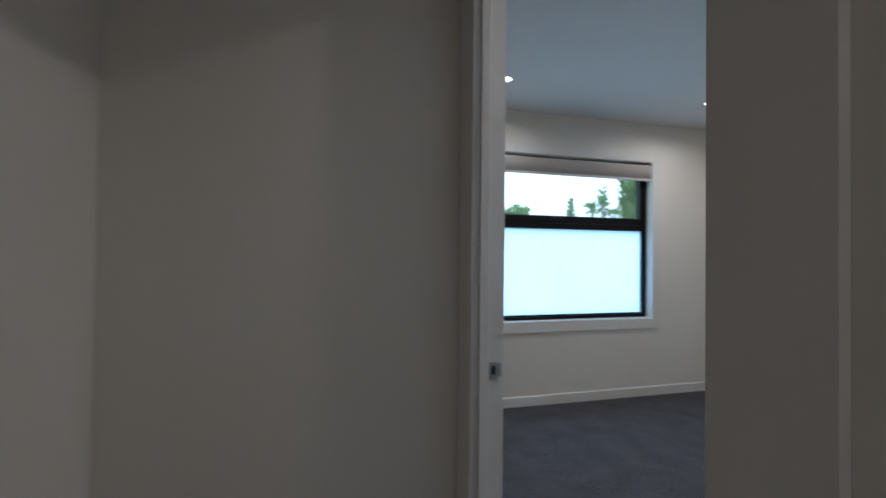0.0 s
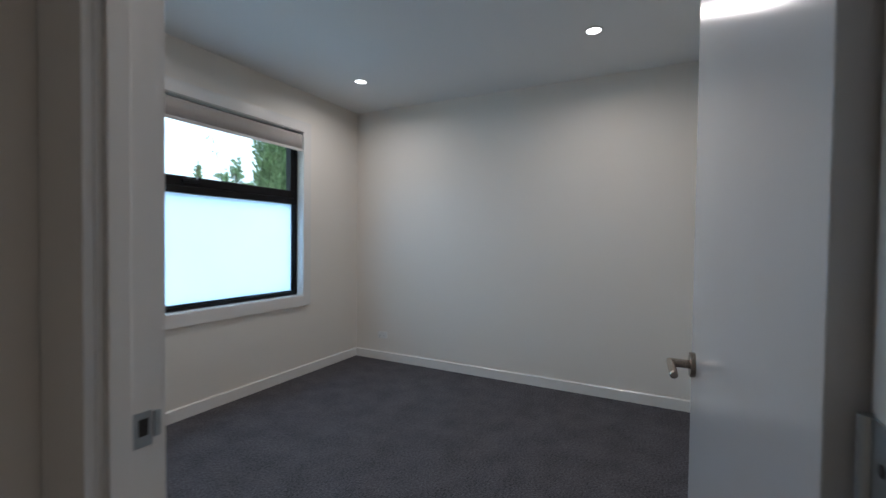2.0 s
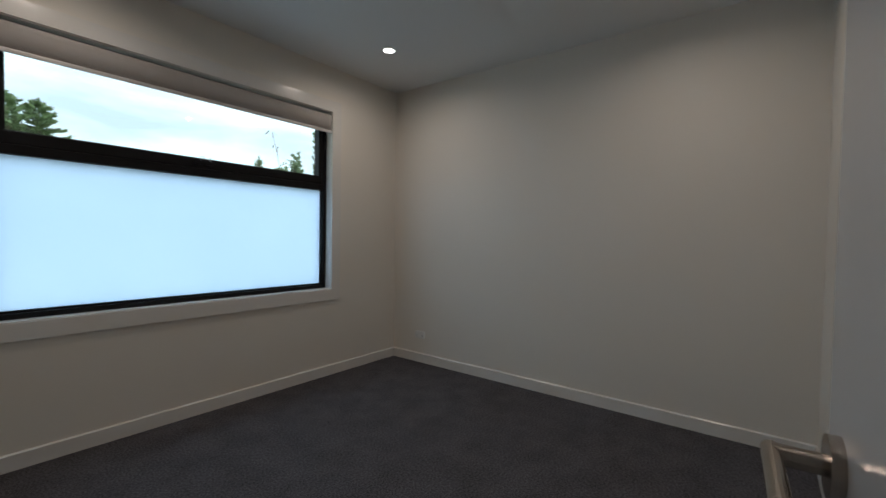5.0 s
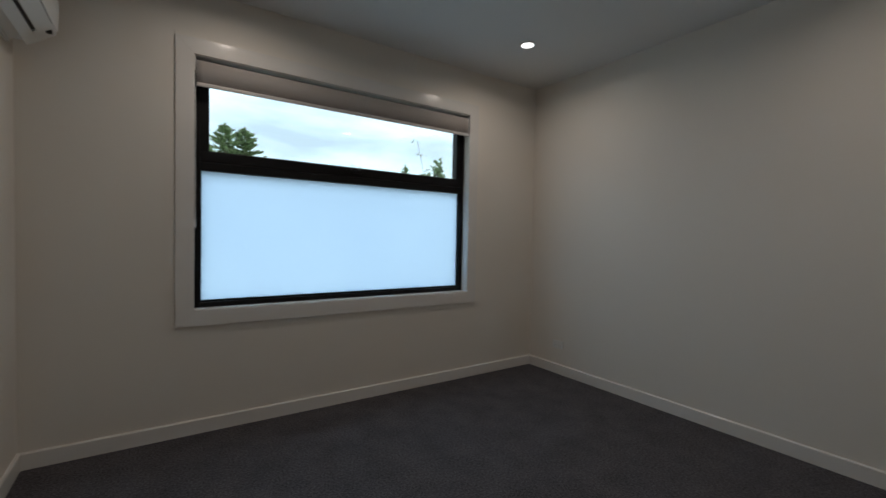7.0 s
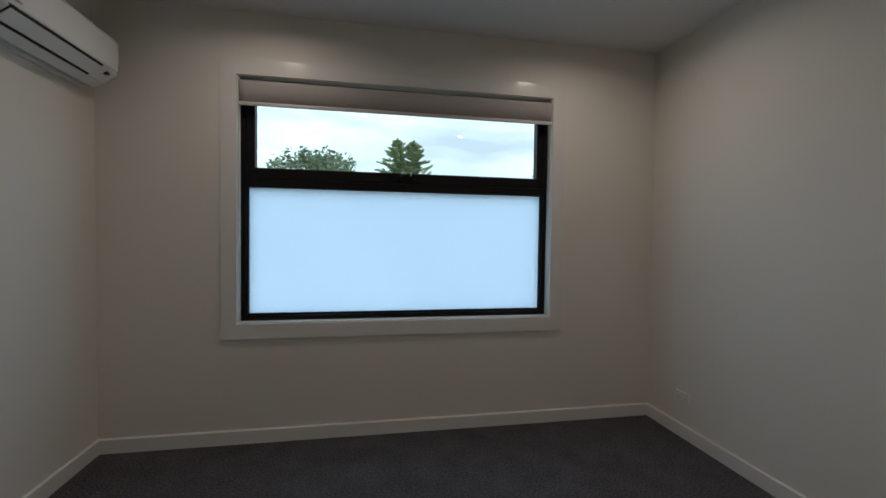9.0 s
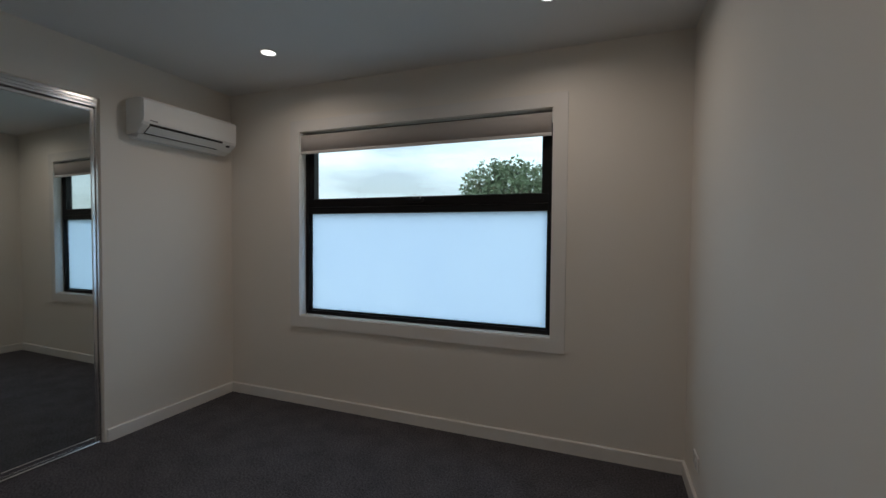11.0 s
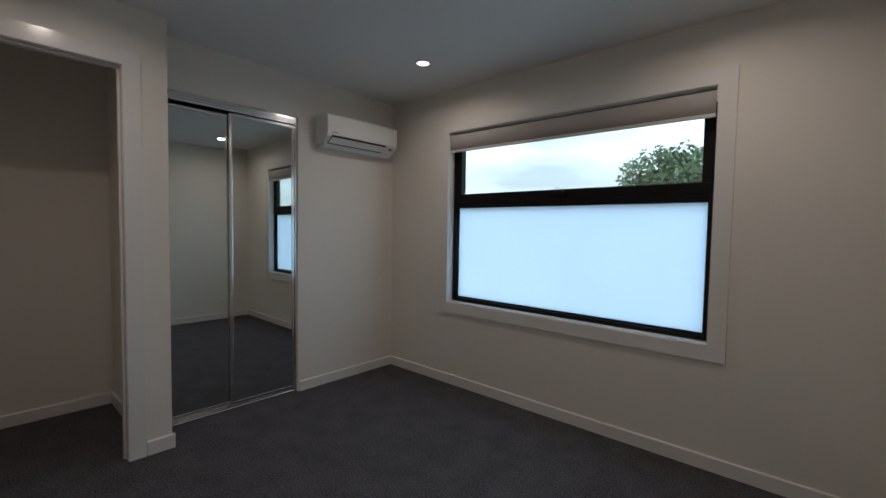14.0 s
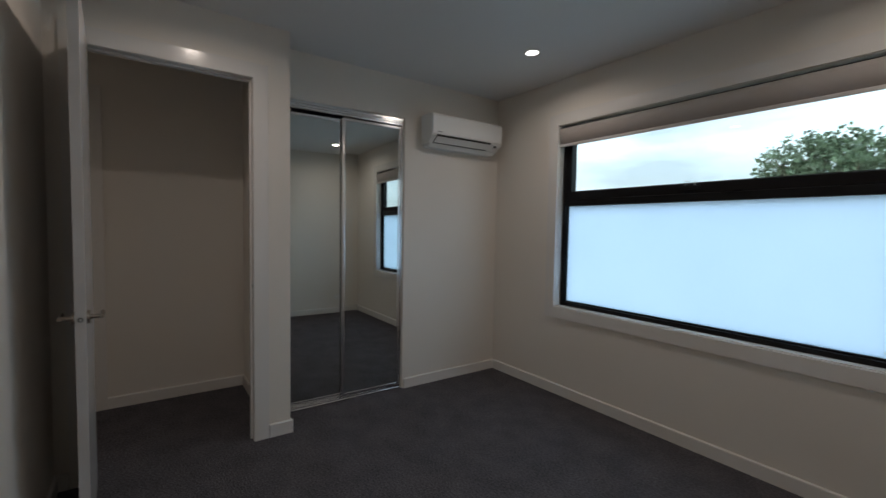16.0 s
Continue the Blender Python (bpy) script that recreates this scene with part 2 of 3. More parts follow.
tagged(part("floor", boxed(-4.65, 0.12, -5.35, 0.1, -0.12, 0.0), CARPET), "charcoal grey cut-pile carpet over bedroom and hall", "floor", kind="structure")
tagged(part("ceiling", boxed(-4.65, 0.12, -5.35, 0.24, H, H + 0.12), CEIL), "flat matt white plaster ceiling", "ceiling", kind="structure")


def skirting(name, axis, a, b, face, out, label="white enamelled skirting board", h=0.088, t=0.015):
    """A skirting board from a to b along an axis, on a wall's face, standing out from it by t (out: +1 or -1)."""
    prof = [(face, 0.0), (face + out * t, 0.0), (face + out * t, h - 0.006), (face + out * (t - 0.006), h), (face, h)]
    bm = prism(bmesh.new(), prof, axis, a, b)
    return tagged(part(name, bm, GLOSS), label, "skirting board", "skirting boards", "structure")


T = 0.015
skirting("baseboard", "x", XW + T, -T, 0.0, -1)
skirting("baseboard", "y", YS, 0.0, 0.0, -1)
skirting("baseboard", "x", XD, -T, YS, 1)
skirting("baseboard", "y", RY1 + 0.012, 0.0, XW, 1)
skirting("baseboard", "y", DY1 + 0.094, RY0 + T, XD, 1, "short white skirting board at the wall's end")
skirting("baseboard", "x", XW + 0.02, XD, RY0, 1, "short white skirting board round the wall's end")
skirting("baseboard", "y", -3.146, HN, HX, 1)
skirting("baseboard", "x", HX + T, XH, HN, -1)
skirting("baseboard", "y", HS, DY0 - 0.134, XH, -1)
skirting("baseboard", "y", YS + T, DY0 - 0.094, XD, 1, "short white skirting board behind the door")


def casing(parent, axis, u0, u1, v0, v1, w, a, b, legs_only=False):
    """Mitred boards round an opening whose edges are u0..u1, v0..v1; with legs_only they stand on the floor with no board below."""
    U0, U1, V1 = u0 - w, u1 + w, v1 + w
    V0 = v0 if legs_only else v0 - w
    sets = [("side_board", [(U0, V0), (u0, v0), (u0, v1), (U0, V1)]), ("side_board", [(u1, v0), (U1, V0), (U1, V1), (u1, v1)]), ("head_board", [(u0, v1), (u1, v1), (U1, V1), (U0, V1)])]
    if not legs_only:
        sets.append(("sill_board", [(U0, V0), (U1, V0), (u1, v0), (u0, v0)]))
    for name, pts in sets:
        part(name, prism(bmesh.new(), pts, axis, a, b, 0.0006), GLOSS, parent)


# ---- window ----
win_trim = thing("window_trim", (0, 0, 0), "white mitred timber trim round the wide window", "trim", kind="structure")
casing(win_trim, "y", WX0, WX1, WZ0, WZ1, 0.094, -0.017, 0.0)

win = thing("window_1", (0, 0, 0), "black aluminium window, clear awning sash over frosted pane", "window", kind="structure")
FY = 0.060     # inner face of the black frame
part("reveal", boxed(WX0, WX0 + 0.004, 0.0, FY + 0.05, WZ0, WZ1), GLOSS, win, "white painted reveal lining")
part("reveal", boxed(WX1 - 0.004, WX1, 0.0, FY + 0.05, WZ0, WZ1), GLOSS, win, "white painted reveal lining")
part("reveal", boxed(WX0 + 0.004, WX1 - 0.004, 0.0, FY + 0.05, WZ1 - 0.004, WZ1), GLOSS, win, "white painted reveal lining")
part("window_sill", boxed(WX0 + 0.004, WX1 - 0.004, -0.004, FY + 0.05, WZ0, WZ0 + 0.008, bevel=0.002), GLOSS, win, "white painted window sill")
GX0, GX1, GZ0, GZ1 = -2.846, -0.846, 0.808, 1.622      # frosted pane
CX0, CX1, CZ0, CZ1 = -2.796, -0.892, 1.742, 2.235      # clear pane
X0, X1 = WX0 + 0.004, WX1 - 0.004
part("frame_jamb", boxed(X0, GX0, FY, 0.138, WZ0 + 0.008, WZ1 - 0.004, bevel=0.002), BLACK, win)
part("frame_jamb", boxed(GX1, X1, FY, 0.138, WZ0 + 0.008, WZ1 - 0.004, bevel=0.002), BLACK, win)
part("frame_sill", boxed(GX0, GX1, FY, 0.138, WZ0 + 0.008, GZ0 - 0.012, bevel=0.002), BLACK, win)
part("frame_head", boxed(GX0, GX1, FY, 0.138, CZ1 + 0.03, WZ1 - 0.004, bevel=0.002), BLACK, win)
part("transom", boxed(GX0, GX1, FY + 0.002, 0.138, GZ1, GZ1 + 0.052, bevel=0.002), BLACK, win)
for name, d in (("glazing_bead", (GX0, GX1, FY + 0.022, 0.11, GZ0 - 0.012, GZ0)), ("glazing_bead", (GX0, GX0 + 0.008, FY + 0.016, 0.11, GZ0, GZ1)), ("glazing_bead", (GX1 - 0.008, GX1, FY + 0.016, 0.11, GZ0, GZ1))):
    part(name, boxed(*d, bevel=0.001), BLACK, win)
sash = part("awning_sash", boxed(GX0, GX1, FY + 0.004, 0.128, GZ1 + 0.054, CZ0, bevel=0.003), BLACK, win, "black awning sash")
part("stile", boxed(GX0, CX0, FY + 0.006, 0.128, CZ0, CZ1 + 0.03, bevel=0.003), BLACK, sash)
part("stile", boxed(CX1, GX1, FY + 0.006, 0.128, CZ0, CZ1 + 0.03, bevel=0.003), BLACK, sash)
part("top_rail", boxed(CX0, CX1, FY + 0.006, 0.128, CZ1, CZ1 + 0.03, bevel=0.002), BLACK, sash)
part("seal", boxed(CX0, CX1, FY + 0.020, FY + 0.030, CZ0, CZ0 + 0.006), RUBBER, sash)
part("pane", boxed(CX0, CX1, 0.112, 0.118, CZ0, CZ1), GLASS, sash, "clear glass pane").visible_shadow = False
frost = part("pane", boxed(GX0, GX1, 0.100, 0.106, GZ0, GZ1), FROST, win, "milky frosted privacy glass pane")
part("sticker", boxed(-0.892, -0.882, 0.0985, 0.0995, 0.830, 0.838), PLASTIC, frost, "tiny pale glass mark")
winder = part("chain_winder", boxed(-1.905, -1.775, FY - 0.012, FY + 0.006, 1.700, 1.728, bevel=0.004), BLACK, win, "small black chain winder")
bm = bmesh.new()
for a, b in (((-1.862, 1.725), (-1.862, 1.757)), ((-1.862, 1.757), (-1.838, 1.757)), ((-1.838, 1.757), (-1.838, 1.735))):
    rod(bm, (a[0], FY - 0.006, a[1]), (b[0], FY - 0.006, b[1]), 0.002, sides=8)
part("winder_loop", bm, STEEL, winder, "thin wire winder loop")
rod_bm = rod(bmesh.new(), (-1.80, FY - 0.010, 1.728), (-1.80, FY - 0.016, 1.752), 0.005, sides=10)
part("winder_knob", rod_bm, STEEL, winder)

blind = thing("roller_blind", (0, 0, 0), "greige fabric roller blind rolled up at the window head", "blind")
BY = -0.013
part("roller_tube", rod(bmesh.new(), (WX0 + 0.02, 0.016, 2.245), (WX1 - 0.02, 0.016, 2.245), 0.024, sides=24), FABRIC, blind, smooth=False)
bm = bmesh.new()
n = 60
prof = [(0.016 + 0.026 * math.cos(a), 2.245 + 0.032 * math.sin(a)) for a in [math.pi / 2 + i * math.pi / 12 for i in range(7)]] + [(-0.010, 2.238), (-0.0098, 2.228), (BY + 0.004, 2.135)]
rows = [[bm.verts.new((WX0 + 0.012 + (WX1 - WX0 - 0.022) * i / n, y + 0.0007 * math.sin(i * 0.9) * (k > 4), z)) for i in range(n + 1)] for k, (y, z) in enumerate(prof)]
for k in range(len(rows) - 1):
    for i in range(n):
        bm.faces.new((rows[k][i], rows[k][i + 1], rows[k + 1][i + 1], rows[k + 1][i]))
cloth = part("fabric", bm, FABRIC, blind, smooth=True)
thick = cloth.modifiers.new("thickness", "SOLIDIFY")
thick.thickness = 0.0015
part("bottom_rail", boxed(WX0 + 0.012, WX1 - 0.010, BY - 0.004, BY + 0.010, 2.114, 2.137, bevel=0.005), RAIL, blind, "pale bottom rail")
part("bracket", boxed(WX0 + 0.004, WX0 + 0.009, -0.010, 0.043, 2.205, 2.294), PLASTIC, blind, "white end bracket")
part("bracket", boxed(WX1 - 0.009, WX1 - 0.004, -0.010, 0.043, 2.205, 2.294), PLASTIC, blind, "white end bracket")
bm = bmesh.new()
for dy in (0.010, 0.026):
    rod(bm, (WX0 + 0.010, dy, 2.22), (WX0 + 0.010, dy, 1.30), 0.0016, sides=6)
chain = part("chain", bm, PLASTIC, blind, "thin white control chain")
part("chain_guide", boxed(WX0 + 0.004, WX0 + 0.014, 0.006, 0.030, 1.265, 1.310, bevel=0.005), PLASTIC, blind, "white chain tensioner clip")


# ---- lamps ----
def downlight(x, y):
    d = thing("downlight", (x, y, H), "round white recessed downlight, switched on", "ceiling light", "ceiling downlights")
    bm = bmesh.new()
    rod(bm, (0, 0, -0.004), (0, 0, -0.001), 0.047, sides=40)
    part("diffuser", bm, LENS, d, "glowing white diffuser disc")
    part("trim_ring", ring(bmesh.new(), 0.047, 0.058, -0.006, -0.0005), PLASTIC, d, "thin white trim ring", True)
    return d


# this also builds a fixture for the assumed, unseen hall lamp
for lx, ly in LAMPS:
    downlight(lx, ly)


# ---- air conditioner ----
def air_conditioner():
    ac = thing("air_conditioner", (0, 0, 0), "white wall-mounted split air conditioner beside the window corner", "air conditioner")
    ya, yb = -0.902, -0.115
    back = XW + 0.001
    prof = [(back, 2.140), (back, 2.392), (back + 0.12, 2.398), (back + 0.162, 2.391), (back + 0.170, 2.378), (back + 0.170, 2.225), (back + 0.150, 2.192), (back + 0.10, 2.150)]
    body = part("body", prism(bmesh.new(), prof, "y", ya, yb, 0.004), PLASTIC, ac)
    fp = [(back + 0.171, 2.228), (back + 0.171, 2.380), (back + 0.178, 2.390), (back + 0.186, 2.373), (back + 0.188, 2.300), (back + 0.184, 2.222), (back + 0.178, 2.214)]
    panel = part("front_panel", prism(bmesh.new(), fp, "y", ya + 0.002, yb - 0.002, 0.003), PLASTIC, ac, "smooth white front panel")
    part("badge", boxed(back + 0.187, back + 0.1885, ya + 0.045, ya + 0.10, 2.232, 2.240), GREY, panel, "small grey badge")
    part("outlet_slot", prism(bmesh.new(), [(back + 0.095, 2.146), (back + 0.182, 2.208), (back + 0.178, 2.216), (back + 0.085, 2.160)], "y", ya + 0.048, yb - 0.134), DARK, ac, "dark air outlet")
    part("flap", prism(bmesh.new(), [(back + 0.125, 2.158), (back + 0.180, 2.198), (back + 0.184, 2.196), (back + 0.129, 2.153)], "y", ya + 0.050, yb - 0.136, 0.001), PLASTIC, ac, "closed white air flap")
    part("lower_lip", prism(bmesh.new(), [(back + 0.070, 2.124), (back + 0.112, 2.150), (back + 0.115, 2.145), (back + 0.073, 2.118)], "y", ya + 0.020, yb - 0.020, 0.001), PLASTIC, ac)
    part("outlet_corner", prism(bmesh.new(), [(back + 0.110, 2.150), (back + 0.181, 2.203), (back + 0.178, 2.213), (back + 0.104, 2.156)], "y", yb - 0.132, yb - 0.001, 0.002), PLASTIC, ac)
    part("outlet_corner", prism(bmesh.new(), [(back + 0.110, 2.150), (back + 0.181, 2.203), (back + 0.178, 2.213), (back + 0.104, 2.156)], "y", ya + 0.001, ya + 0.046, 0.002), PLASTIC, ac)
    part("sensor", boxed(back + 0.150, back + 0.172, yb - 0.085, yb - 0.060, 2.180, 2.194), DARK, ac, "dark sensor window")
    part("mounting_edge", boxed(back, back + 0.012, ya + 0.02, yb - 0.02, 2.118, 2.140), PLASTIC, ac)


air_conditioner()


# ---- mirrored wardrobe ----
robe = thing("wardrobe_frame", (0, 0, 0), "polished aluminium frame and tracks of the sliding wardrobe", "wardrobe frame")
XF = XW - 0.018
part("side_channel", boxed(XF - 0.085, XF, RY1 - 0.018, RY1 + 0.002, 0.0, RZ, bevel=0.003), CHROME, robe)
part("side_channel", boxed(XF - 0.085, XF, RY0 + 0.001, RY0 + 0.017, 0.0, RZ, bevel=0.003), CHROME, robe)
top = part("top_track", boxed(XF - 0.086, XF + 0.002, RY0 + 0.017, RY1 - 0.018, RZ - 0.062, RZ, bevel=0.004), CHROME, robe, "ribbed polished top track")
for z in (RZ - 0.046, RZ - 0.026):
    part("track_rib", boxed(XF + 0.001, XF + 0.007, RY0 + 0.017, RY1 - 0.018, z, z + 0.010, bevel=0.003), CHROME, top)
bot = part("bottom_track", boxed(XF - 0.085, XF + 0.002, RY0 + 0.017, RY1 - 0.018, 0.0, 0.016, bevel=0.003), CHROME, robe, "polished bottom track")
for x in (XF - 0.070, XF - 0.036, XF - 0.008):
    part("track_rail", boxed(x, x + 0.004, RY0 + 0.017, RY1 - 0.018, 0.016, 0.026), CHROME, bot)


def mirror_door(ya, yb, x, label, drop=0.066, lean=0.28, turn=1.0):
    d = thing("mirror_door", (0, 0, 0), label, "wardrobe door", "mirrored wardrobe doors")
    z0, z1 = 0.028, RZ - drop
    part("mirror", boxed(x - 0.010, x - 0.004, ya + 0.022, yb - 0.022, z0 + 0.026, z1 - 0.020), MIRROR, d, "clean silvered mirror")
    part("backing", boxed(x - 0.016, x - 0.0105, ya + 0.01, yb - 0.01, z0 + 0.01, z1 - 0.01), GREY, d)
    part("stile", boxed(x - 0.022, x, ya, ya + 0.024, z0, z1, bevel=0.005), CHROME, d, "polished stile")
    part("stile", boxed(x - 0.022, x, yb - 0.024, yb, z0, z1, bevel=0.005), CHROME, d, "polished stile")
    part("bottom_rail", boxed(x - 0.020, x - 0.001, ya + 0.024, yb - 0.024, z0, z0 + 0.028, bevel=0.003), CHROME, d)
    part("top_rail", boxed(x - 0.020, x - 0.001, ya + 0.024, yb - 0.024, z1 - 0.022, z1, bevel=0.003), CHROME, d)
    # the doors hang a touch out of plumb in their tracks
    d.matrix_world = pose(x, (ya + yb) / 2, z1 / 2) @ pose(0, 0, 0, 0, -lean, -turn) @ pose(-x, -(ya + yb) / 2, -z1 / 2)
    return d


mirror_door(-1.612, RY1 - 0.019, XF - 0.012, "mirrored sliding door in polished frame, on the front track")
mirror_door(RY0 + 0.018, -1.570, XF - 0.048, "mirrored sliding door in polished frame, on the rear track", 0.077, 0.45, 1.1)


# ---- doorway ----
frame_1 = thing("door_frame", (0, 0, 0), "white enamelled door frame of the bedroom doorway", "door frame", kind="structure")
for y0, y1 in ((DY0, DY0 + 0.002), (DY1 - 0.002, DY1)):
    part("jamb", boxed(XH - 0.001, XD + 0.001, y0, y1, 0.0, DZ), GLOSS, frame_1)
part("head_jamb", boxed(XH - 0.001, XD + 0.001, DY0 + 0.002, DY1 - 0.002, DZ - 0.002, DZ), GLOSS, frame_1)
part("door_stop", boxed(XD - 0.070, XD - 0.040, DY1 - 0.014, DY1 - 0.002, 0.0, DZ - 0.002, bevel=0.002), GLOSS, frame_1)
part("door_stop", boxed(XD - 0.070, XD - 0.040, DY0 + 0.002, DY1 - 0.014, DZ - 0.014, DZ - 0.002, bevel=0.002), GLOSS, frame_1)
casing(frame_1, "x", DY0, DY1, 0.0, DZ, 0.090, XD, XD + 0.014, True)
casing(frame_1, "x", DY0, DY1, 0.0, DZ, 0.130, XH - 0.014, XH, True)
strike = part("strike_plate", boxed(XD - 0.034, XD - 0.008, DY1 - 0.0035, DY1 - 0.002, 0.989, 1.043, bevel=0.0006), STEEL, frame_1, "small steel strike plate")
part("latch_hole", boxed(XD - 0.027, XD - 0.014, DY1 - 0.0042, DY1 - 0.0034, 1.006, 1.032), DARK, strike)
part("lip", boxed(XD - 0.006, XD + 0.004, DY1 - 0.006, DY1 - 0.0025, 1.000, 1.040, bevel=0.001), STEEL, strike)


def lever(parent, x, y, z, out, turn):
    """A lever handle on a round rose: its neck stands out along y, its arm runs along x towards turn, and returns to the door."""
    bm = rod(bmesh.new(), (x, y, z), (x, y + out * 0.010, z), 0.027, sides=32)
    handle = part("lever_handle", bm, NICKEL, parent, "satin nickel lever handle on round rose")
    bm = rod(bmesh.new(), (x, y + out * 0.010, z), (x, y + out * 0.048, z), 0.0095, sides=16)
    part("neck", bm, NICKEL, handle)
    yc = y + out * 0.048
    arm = rod(bmesh.new(), (x - turn * 0.0095, yc, z), (x + turn * 0.100, yc, z), 0.0082, sides=20)
    part("arm", rod(arm, (x + turn * 0.100, yc, z), (x + turn * 0.103, yc, z), 0.0082, 0.006, 20), NICKEL, handle)


SWING = 2.8                                # degrees short of square to the wall
door = thing("door_1", (XD + 0.006, DY0 + 0.006, 0, 0, 0, SWING), "white flush bedroom door standing open against the wall", "door", kind="structure")
LY0, LY1, LX0, LX1 = -0.017, 0.018, 0.012, 0.772      # the leaf's faces and ends from the hinge
part("leaf", boxed(LX0, LX1, LY0, LY1, 0.012, DZ - 0.004, bevel=0.0015), DOOR, door)
HZ = 1.036
lever(door, LX1 - 0.062, LY1, HZ, 1, -1)
lever(door, LX1 - 0.062, LY0, HZ, -1, -1)
MY = (LY0 + LY1) / 2
latch = part("latch_ring", rod(bmesh.new(), (LX1, MY, HZ), (LX1 + 0.0015, MY, HZ), 0.0125, sides=24), STEEL, door, "round steel latch ring")
part("latch_recess", rod(bmesh.new(), (LX1 + 0.001, MY, HZ), (LX1 + 0.0022, MY, HZ), 0.0085, sides=20), DARK, latch)
part("latch_bolt", rod(bmesh.new(), (LX1, MY, HZ), (LX1 + 0.007, MY, HZ), 0.0055, sides=14), STEEL, latch)
hinges = thing("hinge_set", (0, 0, 0), "three steel butt hinges on the door frame", "hinge", kind="structure")
for hz in (0.25, 1.145, 2.12):
    hinge = part("hinge", rod(bmesh.new(), (XD + 0.004, DY0 + 0.004, hz - 0.05), (XD + 0.004, DY0 + 0.004, hz + 0.05), 0.006, sides=14), STEEL, hinges, "steel butt hinge")
    part("hinge_plate", boxed(XD - 0.034, XD + 0.002, DY0 + 0.002, DY0 + 0.0042, hz - 0.05, hz + 0.05), STEEL, hinge)
    for dz in (-0.036, -0.008, 0.022):
        part("screw", rod(bmesh.new(), (XD - 0.018, DY0 + 0.004, hz + dz), (XD - 0.018, DY0 + 0.0052, hz + dz), 0.0045, sides=10), DARK, hinge)

hall_frame = thing("door_frame", (0, 0, 0), "white trim round the closed hall door", "door frame", kind="structure")
casing(hall_frame, "x", -4.10, -3.240, 0.0, 2.32, 0.092, HX, HX + 0.017, True)
door_2 = thing("door_2", (0, 0, 0), "closed white flush door in the hall", "door", kind="structure")
part("leaf", boxed(HX, HX + 0.006, -4.10, -3.240, 0.01, 2.32, bevel=0.001), DOOR, door_2)


# ---- power points ----
def outlet(m, label):
    """A double power point; its face looks along -y before it is turned."""
    o = thing("power_outlet", (0, 0, 0), label, "power outlet", "power outlets")
    part("plate", boxed(-0.058, 0.058, -0.009, 0.0, -0.036, 0.036, bevel=0.003), PLASTIC, o)
    for sx in (-0.030, 0.030):
        part("switch", boxed(sx - 0.006, sx + 0.006, -0.012, -0.0092, 0.014, 0.026, bevel=0.001), PLASTIC, o, "white rocker switch")
        for k, (dx, dz, a) in enumerate(((-0.008, 0.0, 30), (0.008, 0.0, -30), (0.0, -0.014, 0))):
            bm = boxed(-0.001, 0.001, -0.0100, -0.0088, -0.004, 0.004)
            bmesh.ops.transform(bm, matrix=pose(sx + dx, 0, dz - 0.006, 0, a, 0), verts=bm.verts)
            part("pin_slot", bm, DARK, o)
    o.matrix_world = m
    return o


outlet(pose(0.0, -0.36, 0.268, 0, 0, -90), "white double power outlet low on the wall")
outlet(pose(-0.43, YS, 0.268, 0, 0, 180), "white double power outlet low behind the door")


# ---- outside ----
ground = boxed(-400, 400, 0.3, 800, -0.5, -0.3)
box(ground, -400, 400, -400, 0.3, -0.5, -0.3)
tagged(part("ground", ground, BOUNCE_GROUND), "pale open ground outside the house, unseen, bounces daylight", "ground", kind="structure")


def tufts(bm, centre, direction, size, rng, wide=0.38):
    """One leaf: a bent pair of triangles pointing along direction."""
    d = direction.normalized()
    side = d.cross(Vector((rng.uniform(-1, 1), rng.uniform(-1, 1), rng.uniform(-1, 1)))).normalized() * size * wide
    a, t = bm.verts.new(centre), bm.verts.new(centre + d * size)
    l, r = bm.verts.new(centre + d * size * 0.5 + side), bm.verts.new(centre + d * size * 0.5 - side + Vector((0, 0, size * 0.12)))
    bm.faces.new((a, l, t))
    bm.faces.new((a, t, r))


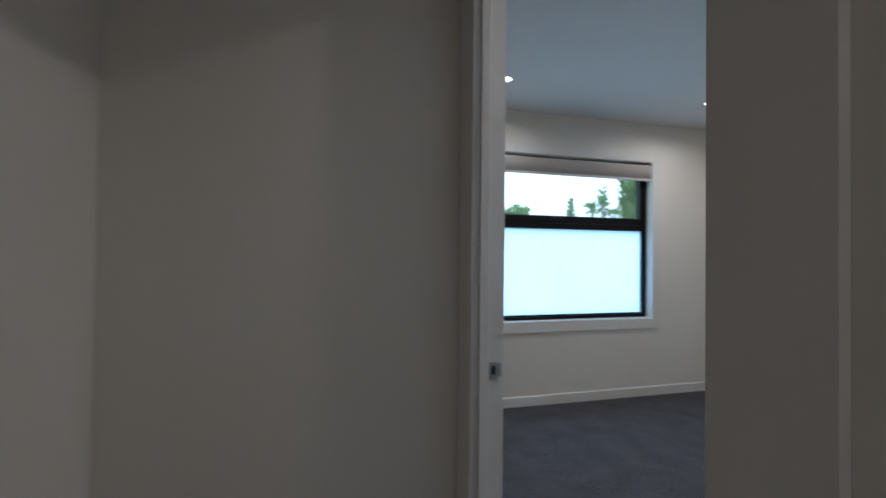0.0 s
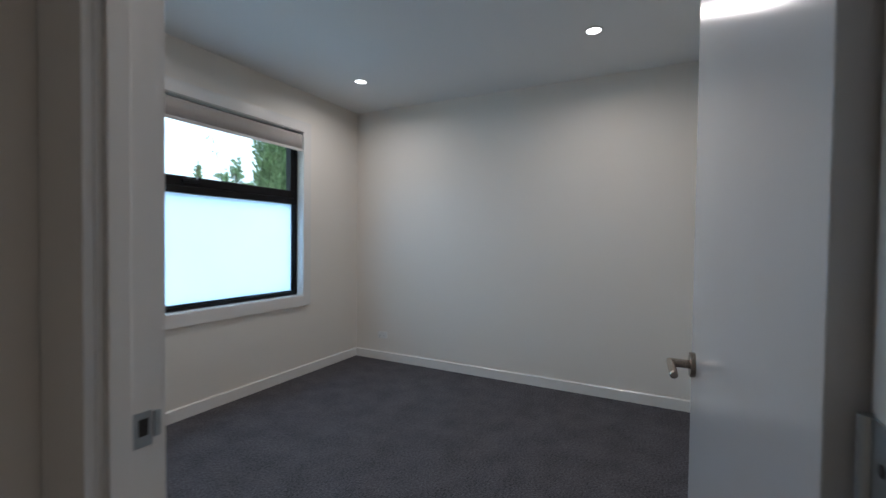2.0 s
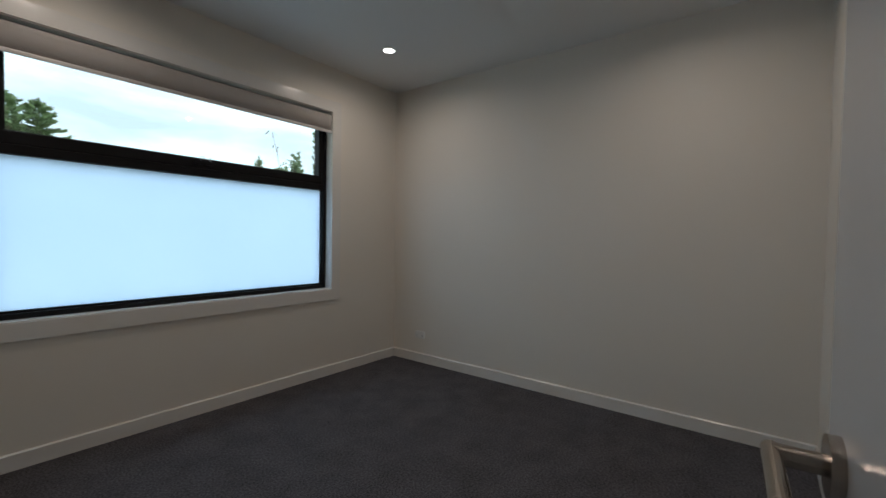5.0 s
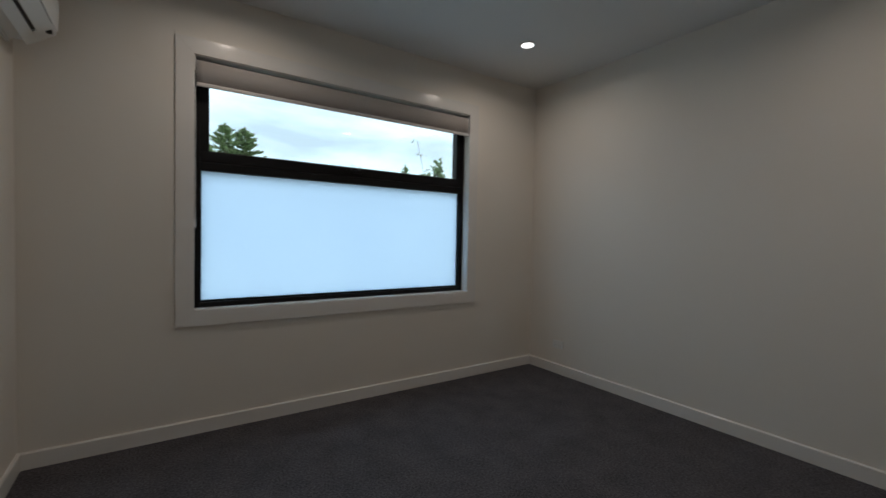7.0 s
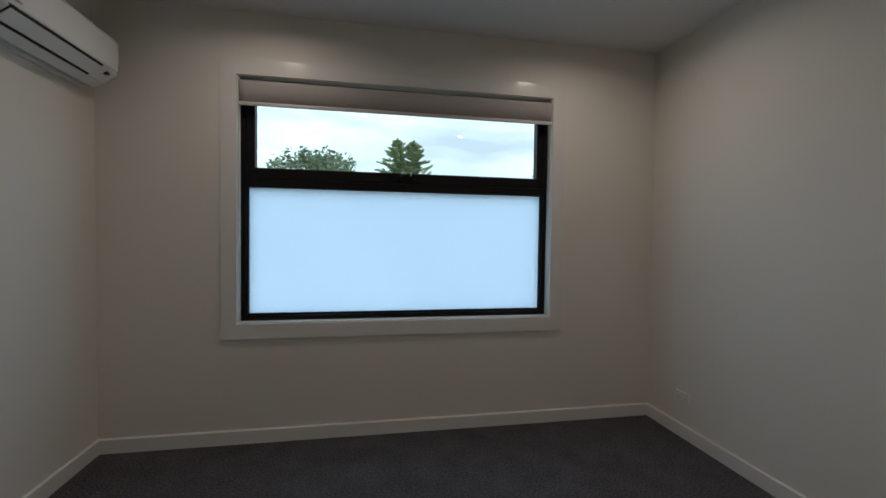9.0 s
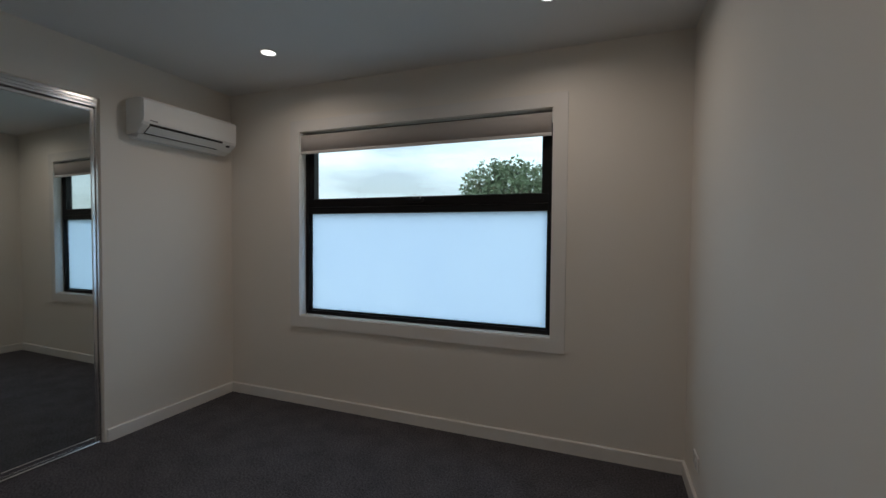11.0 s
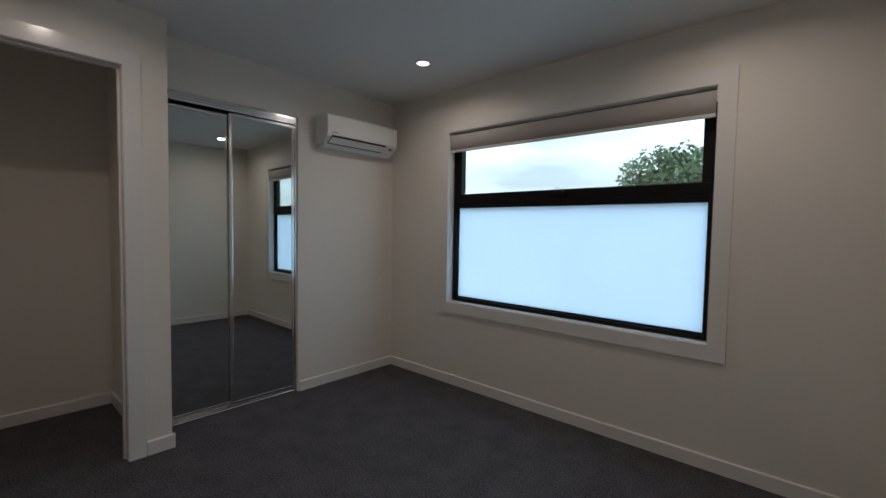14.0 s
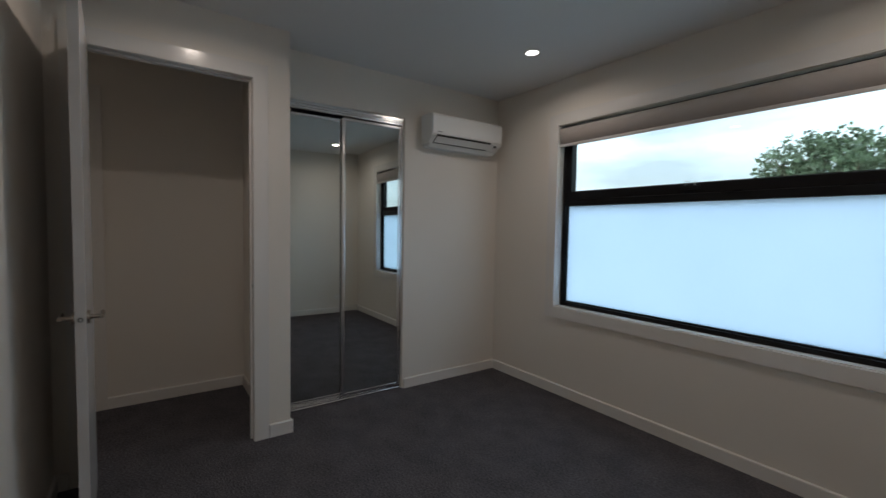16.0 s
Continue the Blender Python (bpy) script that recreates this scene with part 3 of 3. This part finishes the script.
def conifer(x, y, h, radius, branches, seed, label, columnar=False, fine=0.15):
    """A trunk with branches that turn up at their ends; fine is a leaf spray's length as a share of the radius."""
    rng = random.Random(seed)
    tree = thing("conifer_tree", (x, y, -0.32), label, "tree", "trees outside")
    part("trunk", rod(bmesh.new(), (0, 0, 0), (0, 0, h * 0.96), radius * 0.09, 0.02, 10), BARK, tree)
    bm = bmesh.new()
    for i in range(branches):
        u = 0.10 + 0.88 * (i + rng.random()) / branches
        taper = min(1.0, (1 - u) * 3.2) ** 0.75 if columnar else (1 - u) ** 0.88
        reach = radius * taper * (rng.uniform(0.75, 1.05) if columnar else rng.uniform(0.55, 1.35)) + 0.03
        ang = i * 2.399963 + rng.uniform(-0.4, 0.4)
        rise = rng.uniform(0.7, 1.3) if columnar else rng.uniform(0.15, 0.45)
        out = Vector((math.cos(ang), math.sin(ang), 0))
        long = radius * fine
        for k in range(10):
            f = (k + 1) / 10
            p = Vector((0, 0, u * h)) + out * reach * f + Vector((0, 0, reach * rise * f * f - 0.05 * f))
            p.z = min(p.z, h * 0.985)
            for _ in range(5):
                j = Vector((rng.gauss(0, 1), rng.gauss(0, 1), rng.gauss(0, 0.4))) * radius * (0.05 if columnar else 0.034) * (1.1 - f)
                wild = 0.35 if columnar else 0.24
                d = out * 0.8 + Vector((rng.gauss(0, wild), rng.gauss(0, wild), rise + rng.uniform(0.0, 0.8 if columnar else 0.35)))
                tufts(bm, p + j, d, long * rng.uniform(0.6, 1.25) * (0.6 + 0.6 * taper), rng, 0.22 if columnar else 0.15)
    for _ in range(30):
        tufts(bm, Vector((0, 0, h * rng.uniform(0.95, 0.995))), Vector((rng.gauss(0, 0.3), rng.gauss(0, 0.3), 1)), min(0.16, radius * 0.35), rng, 0.2)
    part("crown", bm, NEEDLE, tree, "dense green needle crown")
    return tree


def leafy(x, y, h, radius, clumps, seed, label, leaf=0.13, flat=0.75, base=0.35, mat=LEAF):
    rng = random.Random(seed)
    tree = thing("leafy_tree", (x, y, -0.32), label, "tree", "trees outside")
    trunk = part("trunk", rod(bmesh.new(), (0, 0, 0), (0, 0, h * 0.55), radius * 0.10, radius * 0.05, 10), BARK, tree)
    bm, limbs = bmesh.new(), bmesh.new()
    mid = Vector((0, 0, h - radius * flat))
    for i in range(clumps):
        v = Vector((rng.gauss(0, 1), rng.gauss(0, 1), rng.gauss(0, 1))).normalized()
        v = Vector((v.x, v.y, v.z * flat)) * radius * rng.uniform(base, 1.0)
        c = mid + v
        if i % 4 == 0:
            rod(limbs, (0, 0, h * 0.45), c, min(0.03, radius * 0.06), min(0.008, radius * 0.02), 5)
        for _ in range(34):
            o = Vector((rng.gauss(0, 1), rng.gauss(0, 1), rng.gauss(0, 1))) * radius * 0.075
            tufts(bm, c + o, Vector((rng.gauss(0, 1), rng.gauss(0, 1), rng.gauss(0.2, 1))), leaf * rng.uniform(0.6, 1.2), rng)
    part("limbs", limbs, BARK, tree)
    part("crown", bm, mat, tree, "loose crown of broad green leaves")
    return tree


def sapling(x, y, h, seed, label):
    """A thin young tree that leans over, with a few leafed twigs."""
    rng = random.Random(seed)
    tree = thing("thin_tree", (x, y, -0.32), label, "tree", "trees outside")
    trunk, crown = bmesh.new(), bmesh.new()
    p = Vector((0, 0, 0))
    for k in range(14):
        q = p + Vector((-0.004 - 0.0045 * k, 0, h / 14))
        rod(trunk, p, q, 0.015 * (1 - k / 16), 0.015 * (1 - (k + 1) / 16), 7)
        if k > 8:
            e = q + Vector((rng.uniform(-0.20, 0.12), rng.uniform(-0.14, 0.14), rng.uniform(0.03, 0.14)))
            rod(trunk, q, e, 0.006, 0.003, 5)
            for _ in range(9):
                tufts(crown, e + Vector((rng.gauss(0, 0.045), rng.gauss(0, 0.045), rng.gauss(0, 0.03))), Vector((rng.gauss(0, 1), rng.gauss(0, 1), rng.gauss(0, 1))), rng.uniform(0.025, 0.045), rng)
        p = q
    part("trunk", trunk, BARK, tree)
    part("crown", crown, LEAF, tree, "sparse leaves on thin twigs")


conifer(-0.38, 19.8, 6.75, 2.9, 120, 3, "bushy green cypress with feathery upturned branches", fine=0.12)
conifer(0.50, 19.9, 6.70, 2.9, 120, 5, "bushy green cypress beside its twin", fine=0.12)
conifer(0.87, 4.2, 2.93, 0.115, 260, 7, "slim dark pencil cypress", True, 0.36)
leafy(1.63, 4.2, 3.14, 0.14, 80, 11, "small upright green garden tree", 0.030, 2.2, 0.1)
leafy(1.38, 4.2, 2.88, 0.19, 34, 12, "low green shrub under a thin tree", 0.032, 1.0, 0.1)
leafy(1.90, 4.2, 2.78, 0.16, 30, 37, "low green shrub beside the upright tree", 0.032, 0.9, 0.1)
sapling(1.56, 4.1, 3.28, 13, "thin young tree with sparse leafy twigs")
conifer(2.56, 4.2, 4.60, 0.42, 700, 17, "tall dense green conifer hedge tree", True, 0.17)
leafy(-3.62, 11.0, 4.22, 1.45, 210, 19, "broad-leaved green tree with round leaf clumps", 0.12, 0.62, mat=DARKLEAF)
leafy(4.6, 14.9, 4.0, 0.7, 40, 29, "small dark garden tree far off", 0.15, 0.5)
